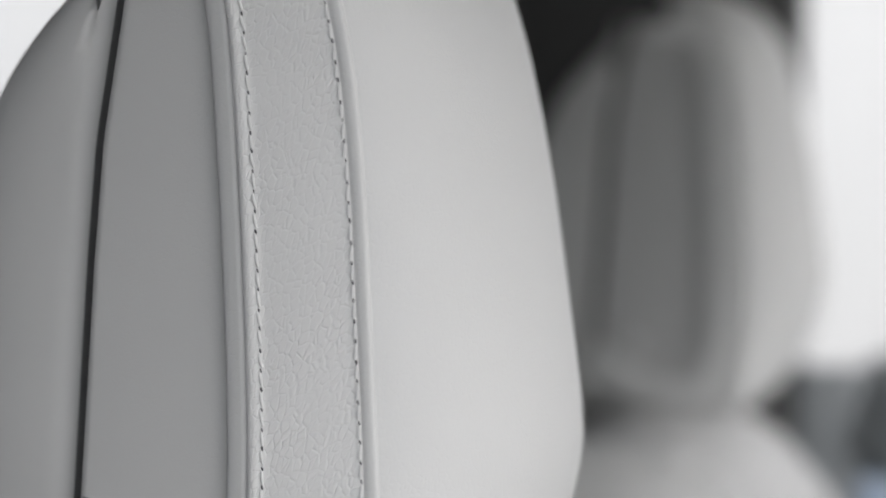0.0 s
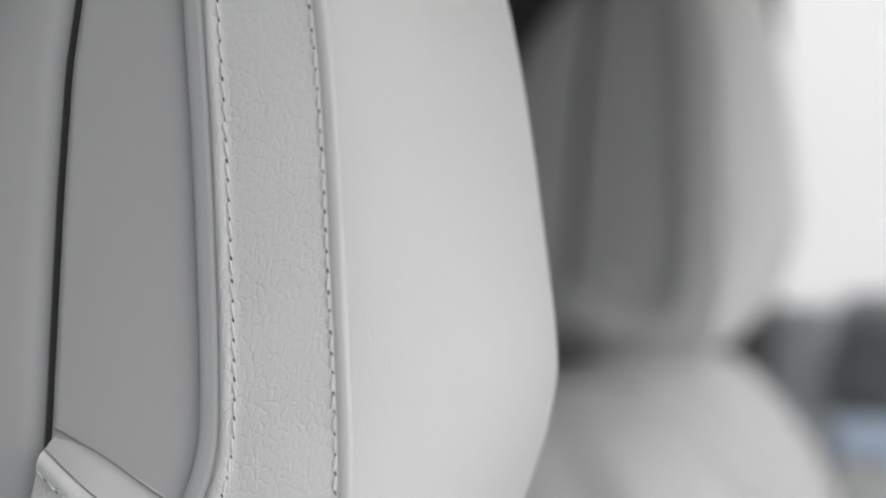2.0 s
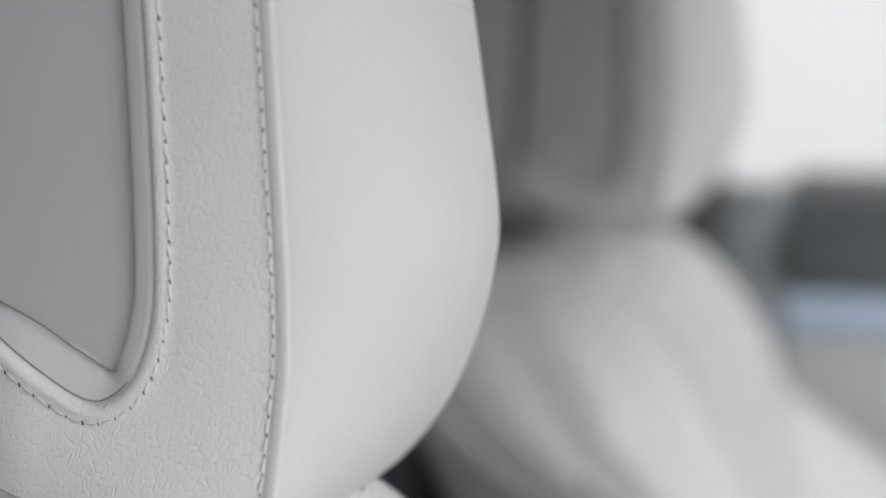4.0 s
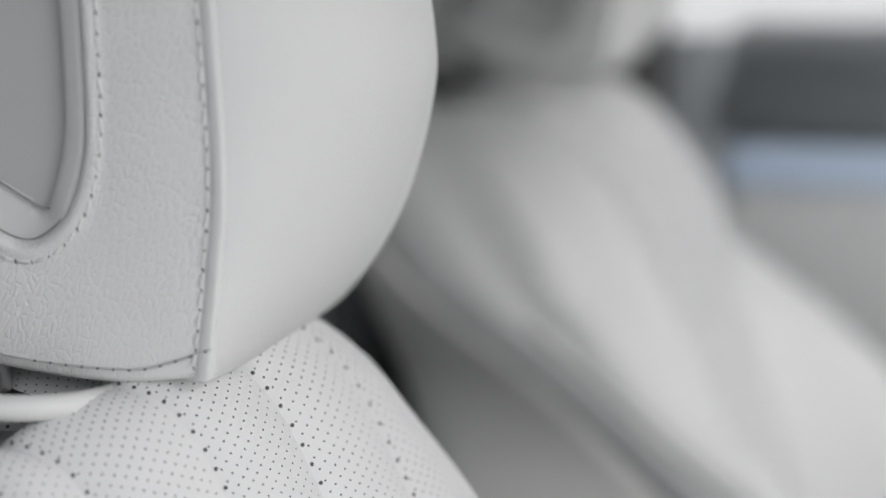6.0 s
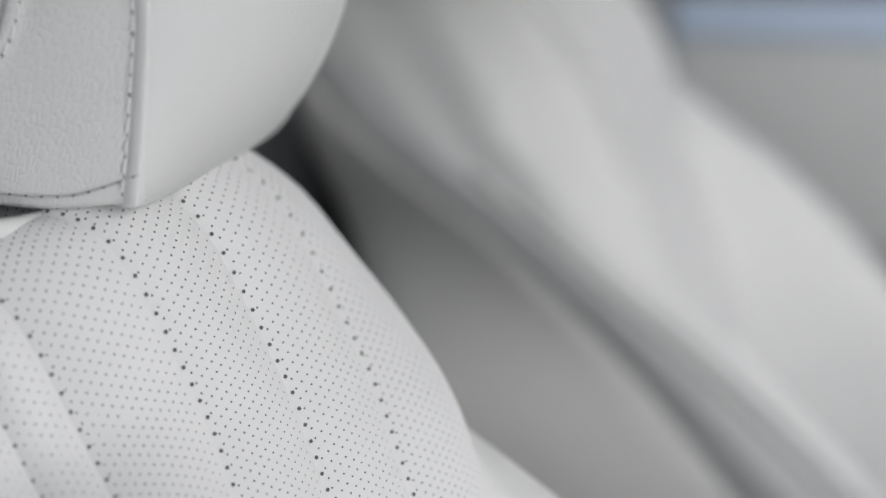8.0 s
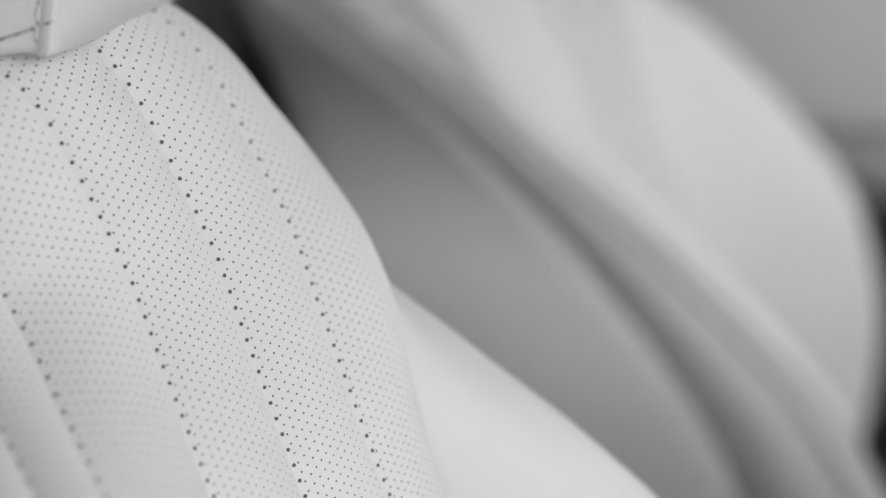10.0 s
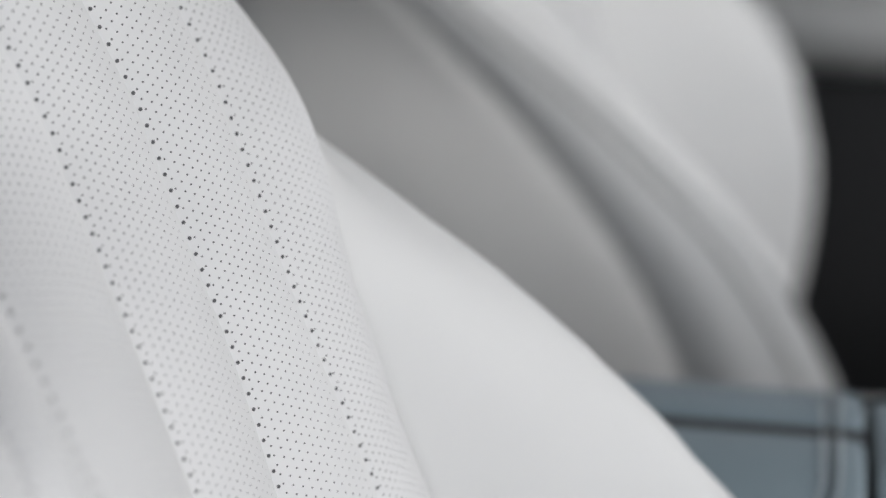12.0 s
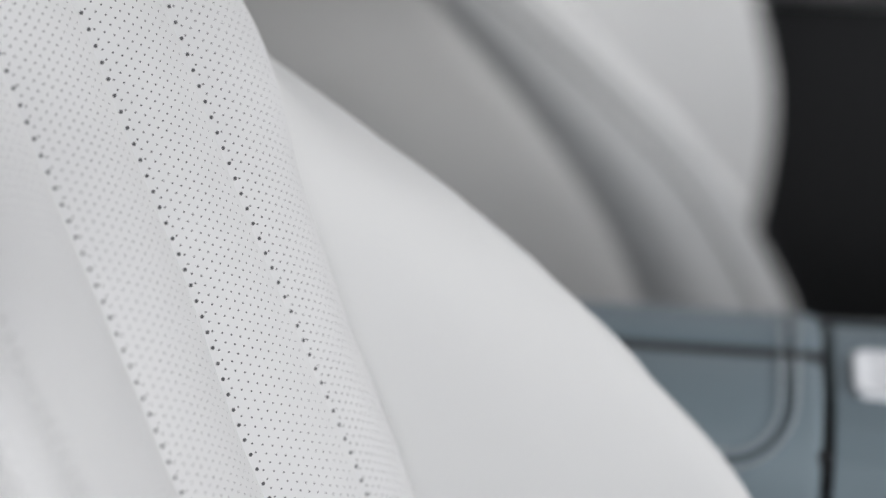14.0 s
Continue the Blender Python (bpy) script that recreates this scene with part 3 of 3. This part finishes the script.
        gap = [[Vector((split(z) + x, REST_Y + sign * d, z)) for x, d in ((-0.0050, low - 0.0115), (-0.0040, low - 0.0145), (-0.0030, low - 0.017), (0.004, low - 0.017))] for z in zs]
        part("gap", grid(gap), SHADE_AND_CORE, rest, "dark strip painting the shade in the gap between the inserts", drafted=False)
        # seams of thread
        bm, dots = bmesh.new(), bmesh.new()
        ring = [lip[i] + away[i] * min(0.0062, 0.5 * np.linalg.norm(outer[i] - lip[i])) for i in keep]
        runs = [[p for p in ring if p[0] > -0.095]]
        if sign < 0:
            runs.append([(seam_x(z) - 0.0005, z) for z in np.linspace(0.906, 1.165, 60)])
        for run in runs:
            run = np.array(run)
            s = np.r_[0, np.cumsum(np.linalg.norm(np.diff(run, axis=0), axis=1))]
            pitch = PITCH
            for j in range(int(s[-1] / pitch)):
                slip = random.uniform(-0.0005, 0.0005)
                a, b = (np.array([np.interp(v, s, run[:, k]) for k in (0, 1)]) for v in (j * pitch + 0.0006 + slip, j * pitch + pitch - 0.0007 + slip))
                lean = random.uniform(0.0003, 0.0008)
                nrm = Vector((0, sign, 0))
                stitch(bm, at((a[0] - lean, a[1]), HALF + 0.0004), at((b[0] + lean * 0.5, b[1]), HALF + 0.0006), nrm, 0.00055)
                disc(dots, at(np.array([np.interp(j * pitch + slip, s, run[:, k]) for k in (0, 1)]) + np.array([0.0002, 0]), HALF + 0.0013), nrm, random.uniform(0.00027, 0.00042), Vector((-0.35, 0, 1)), stretch=2.2)
        tagged(part("stitching", bm, THREAD, rest, "row of pale thread stitches", drafted=False), kind="stuff")
        tagged(part("needle_hole", dots, HOLE, rest, smooth=False, drafted=False), kind="stuff")
        # folded welt along the front edge, hem at the foot, painted shade lines round the recess
        if sign < 0:
            rows = [[at((seam_x(z) + dx, z), HALF + d) for dx, d in ((0.0002, 0.0003), (0.0010, 0.0007), (0.0022, 0.0010), (0.0038, 0.0010), (0.0044, 0.0008), (0.0047, 0.0003), (0.0048, -0.0006), (0.0046, -0.005))] for z in np.linspace(0.9025, 1.17, 70)]
            part("welt", grid(rows), LEATHER, rest, "folded leather welt", drafted=False)
        hem = spline([(-0.10, 0.921), (-0.055, 0.9085), (-0.03, 0.9052), (-0.005, 0.9045), (0.008, 0.9075), (0.0215, 0.9125)], 70)
        part("hem", tube([at(p, HALF + 0.0008) for p in hem], 0.00045, 6), SHADED_INNER, rest, "hem seam", drafted=False)
        bm = bmesh.new()
        for p in hem[36::3]:
            disc(bm, at(p, HALF + 0.0015), Vector((0, sign, 0)), 0.0004, Vector((1, 0, 0.3)), stretch=1.5)
        tagged(part("needle_hole", bm, HOLE, rest, smooth=False, drafted=False), kind="stuff")
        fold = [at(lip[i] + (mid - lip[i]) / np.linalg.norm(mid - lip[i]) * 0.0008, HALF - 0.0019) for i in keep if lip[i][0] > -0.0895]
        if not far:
            part("fold", tube(fold, 0.0003, 6), SEAM_SHADE, rest, "dark line painting the shade at the recess edge", drafted=False)
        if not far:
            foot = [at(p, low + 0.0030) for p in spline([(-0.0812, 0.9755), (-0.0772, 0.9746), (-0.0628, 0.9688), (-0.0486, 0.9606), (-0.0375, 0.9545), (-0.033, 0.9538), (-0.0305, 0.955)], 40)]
            part("fold", tube(foot, 0.0004, 6), SEAM_SHADE, rest, "dark line painting the shade at the recess foot", drafted=False)
    # front cushion
    rows = []
    for z in np.linspace(0.899, 1.195, 60):
        k = (z - 0.884) / 0.311
        half = (HALF - 0.0008) * (1 - max(0, 0.12 - k) * 0.5) * (1 - max(0, k - 0.9) * 2.5)
        xs, xf = min(seam_x(z) + 0.0040, front_x(z) - 0.002), front_x(z)
        sec = []
        for j in range(65):
            u = math.sin(math.pi / 2 * (-1 + 2 * j / 64))
            sec.append((xs + (xf - xs) * (1 - abs(u) ** 2.4) ** 0.75, u * half))
        row = [(x, REST_Y + y, z + max(0.0, 0.935 - z) * 0.04 * abs(y / half) ** 4) for x, y in sec]
        row = [(xs - 0.03, REST_Y - half * 0.9, z + 0.004)] + row + [(xs - 0.03, REST_Y + half * 0.9, z + 0.004)]
        rows.append(row)
    bm = grid(rows, close_v=True)
    cap(bm, rows[0]), cap(bm, rows[-1])
    part("front_cushion", bm, LEATHER, rest, "smooth padded front cushion", drafted=False)
    # core and back
    rows = []
    outer_mid = outer.mean(0)
    for u in np.linspace(-1, 1, 25):
        rows.append([(outer_mid[0] + (p[0] - outer_mid[0]) * (0.94 if abs(u) < 1 else 0.92), REST_Y + u * (HALF - 0.055), outer_mid[1] + (p[1] - outer_mid[1]) * (0.95 if abs(u) < 1 else 0.93)) for p in outer])
    bm = grid(rows, close_v=True)
    cap(bm, rows[0]), cap(bm, rows[-1])
    part("core", bm, SHADE_AND_CORE, rest, "dark inner core", drafted=False)
    # posts
    for sign in (-1, 1):
        y = REST_Y + sign * 0.070
        part("post", tube([(-0.062, y, 0.86), (-0.055, y, 0.95)], 0.007, 16), SATIN, rest, "polished metal post", drafted=False)
        ring = [(-0.0525 + 0.039 * math.cos(t), y + 0.037 * math.sin(t), 0.8975 - 0.003 * math.cos(t)) for t in (2 * math.pi * k / 40 for k in range(40))]
        collar = part("collar", tube(ring, 0.0042, 14, closed=True), COLLAR, rest, "pale satin collar round the post", drafted=False)
        # An added black cup paints the shade of the hollow inside the collar.
        cup = grid([[(-0.0525 + (x + 0.0525) * f, y + (v - y) * f, z - d) for x, v, z in ring] for f, d in ((0.96, 0.001), (0.88, 0.004), (0.6, 0.005))], close_v=True)
        cap(cup, [(-0.0525 + (x + 0.0525) * 0.6, y + (v - y) * 0.6, z - 0.005) for x, v, z in ring])
        part("socket", cup, BLACK, collar, "black cup painting the shade of the hollow inside the collar", drafted=False)
    return rest


def drawn(ob, k, eye):
    """Sets a thing k times as far from a place, and as much larger."""
    ob.location = Vector(eye) + k * (ob.location - Vector(eye))
    ob.scale = (k, k, k)


seat = make_seat()
rest = make_headrest()
far_seat = make_seat(far=True)
far_seat.location = TRUE_SIZE @ Vector((0.076, FAR_Y, 0.035))
far_rest = make_headrest(far=True)
far_rest.location = rest.location + far_seat.location - seat.location + Vector((0.006, 0, -0.003))
# the inner headrest is narrowed towards its back so its side shades darker
for ob in far_rest.children:
    places = np.empty(len(ob.data.vertices) * 3)
    ob.data.vertices.foreach_get("co", places)
    places = places.reshape(-1, 3)
    rear = np.clip((0.022 - places[:, 0]) / 0.15, 0, 1)
    places[:, 1] += (REST_Y - places[:, 1]) * 0.36 * rear
    ob.data.vertices.foreach_set("co", places.ravel())
    ob.data.update()
drawn(rest, 1.045, (0.2415, -0.698, 1.068))
drawn(seat, 0.975, (0.260, -0.686, 1.022))
# the backrest leans a little out towards the door low down, and its inner shoulder falls away
for ob in seat.children:
    places = np.empty(len(ob.data.vertices) * 3)
    ob.data.vertices.foreach_get("co", places)
    places = places.reshape(-1, 3)
    lean = np.clip((0.83 - places[:, 2]) / 0.11, 0, 1)
    lean = 0.045 * lean * lean * (3 - 2 * lean)
    places += (np.array([(0.263, -0.686, 1.02)]) - places) * lean[:, None]
    inner, upper = np.clip((places[:, 1] + 0.088) / 0.10, 0, 1), np.clip((places[:, 2] - 0.79) / 0.11, 0, 1)
    away = 0.06 * inner * inner * (3 - 2 * inner) * upper * upper * (3 - 2 * upper)
    places += (places - np.array([(0.252, -0.687, 1.036)])) * away[:, None]
    ob.data.vertices.foreach_set("co", places.ravel())
    ob.data.update()

# ---- centre console ----
console = empty("centre_console", (0.3, 0.333, 0.12))
tagged(console, "slate blue leather centre console with padded armrest lids", "centre console")
MID = 0.333


def lid_section(sign):
    """Half of the padded top, from the split outwards and down, as (y, z)."""
    pts = spline([(0.006, 0.480), (0.006, 0.518), (0.0095, 0.528), (0.022, 0.530), (0.045, 0.528), (0.066, 0.521), (0.082, 0.508), (0.091, 0.49), (0.095, 0.465), (0.096, 0.42), (0.09, 0.395)], 36)
    return [(MID + sign * y, z) for y, z in pts]


def on_lid(sign, a, x, lift=0.0):
    """A place on the lid: a from 0 at the split to 1 at the foot of its side."""
    sec = np.array(lid_section(sign))
    k = np.arange(len(sec)) / (len(sec) - 1)
    y, z = (float(np.interp(a, k, sec[:, n])) for n in (0, 1))
    y1, z1 = (float(np.interp(a + 0.02, k, sec[:, n])) for n in (0, 1))
    nrm = Vector((0, sign * (z - z1), abs(y1 - y))).normalized()
    return Vector((x, y, z)) + nrm * lift, nrm


def lid_piece(x0, x1, sign):
    """A padded lid between x0 and x1, its ends rounded over."""
    rows = []
    for x, inset in ((x0, 0.012), (x0, 0.004), (x0 + 0.0015, 0.0012), (x0 + 0.004, 0.0), (x1 - 0.007, 0.0), (x1 - 0.0035, 0.0008), (x1 - 0.001, 0.003), (x1, 0.007), (x1, 0.014)):
        rows.append([(x, y - sign * inset * max(0.0, (abs(y - MID) - 0.03) / 0.066), z - inset * (0.3 + 0.7 * min(1, max(0, (z - 0.42) / 0.1)))) for y, z in lid_section(sign)])
    return grid(rows)


def seam_path(shift):
    """Across the lid near its end, then rearwards along its side; shift moves it towards the end."""
    turn = [(0.303 + shift - (0.030 + shift) * (1 - math.cos(t)), 0.40 + (0.145 + shift * 4.0) * math.sin(t)) for t in (math.pi / 2 * k / 14 for k in range(15))]
    return [(0.303 + shift, 0.16 + 0.24 * k / 20) for k in range(20)] + turn + [(0.272 - 0.02 * k, turn[-1][1]) for k in range(1, 16)]


for sign in (-1, 1):
    lid = part("lid", lid_piece(-0.08, 0.3215, sign), SLATE, console, "padded slate blue lid")
    # No groove is cut; a dark tube paints the shade of the sewn channel.
    part("lid_seam", tube([on_lid(sign, a, x, -0.0007)[0] for x, a in seam_path(0)], 0.0015, 8), SLATE_DARK, lid, "dark tube painting the shade of the sewn channel")
    thread = bmesh.new()
    for shift in (-0.0045, 0.0045):
        run = [on_lid(sign, a, x, 0.0003) for x, a in seam_path(shift)]
        far_along = np.r_[0, np.cumsum([(q[0] - p[0]).length for p, q in zip(run, run[1:])])]
        pts = np.array([p[0] for p in run])
        for k in range(int(far_along[-1] / 0.005)):
            p, q = (Vector([float(np.interp(v, far_along, pts[:, n])) for n in range(3)]) for v in (k * 0.005, k * 0.005 + 0.0038))
            nrm = run[int(np.searchsorted(far_along, k * 0.005).clip(0, len(run) - 1))][1]
            stitch(thread, p, q, nrm, 0.0012)
    tagged(part("stitching", thread, SLATE_THREAD, lid, "double row of grey stitches"), kind="stuff")
# Black strips fill both lid gaps, painting the shade in them.
part("hinge_strip", box(-0.08, 0.3205, MID - 0.0078, MID + 0.0078, 0.49, 0.5255), BLACK, console, "black strip painting the shade in the gap between the lids", smooth=False)
part("gap_strip", box(0.3185, 0.331, MID - 0.081, MID + 0.081, 0.3, 0.508), BLACK, console, "black filler painting the shade in the gap before the lids", smooth=False)
part("console_body", box(-0.1, 1.1, MID - 0.088, MID + 0.088, -0.145, 0.488, 0.012), SLATE_DARK, console, "dark console body")
panel = part("front_panel", sweep_yz([(MID + s * y, z) for s, y, z in ((-1, 0.096, 0.3), (-1, 0.097, 0.44), (-1, 0.094, 0.48), (-1, 0.085, 0.506), (-1, 0.068, 0.516), (-1, 0.04, 0.523), (1, 0.04, 0.523), (1, 0.068, 0.516), (1, 0.085, 0.506), (1, 0.097, 0.44), (1, 0.096, 0.3))], 0.328, 1.05), SLATE, console, "slate blue console top", smooth=False)
key = bmesh.new()
rim = [(0.3705 + sx * (0.0335 - 0.009) + 0.009 * math.cos(t), MID - 0.015 + sy * (0.027 - 0.009) + 0.009 * math.sin(t)) for sx, sy, t0 in ((1, 1, 0), (-1, 1, 90), (-1, -1, 180), (1, -1, 270)) for t in (radians(t0 + 15 * k) for k in range(7))]
middle = (0.3705, MID - 0.015)
rows = [[(middle[0] + (x - middle[0]) * f, middle[1] + (y - middle[1]) * f, z) for x, y in rim] for f, z in ((1.0, 0.519), (1.0, 0.5255), (0.985, 0.5268), (0.93, 0.5272), (0.86, 0.5266), (0.82, 0.5252), (0.6, 0.5250))]
grid(rows, key, close_v=True)
cap(key, rows[-1])
part("key", key, WHITE_KEY, console, "white rounded key with a raised rim")
drawn(console, 0.88, (0.269, -0.681, 1.008))
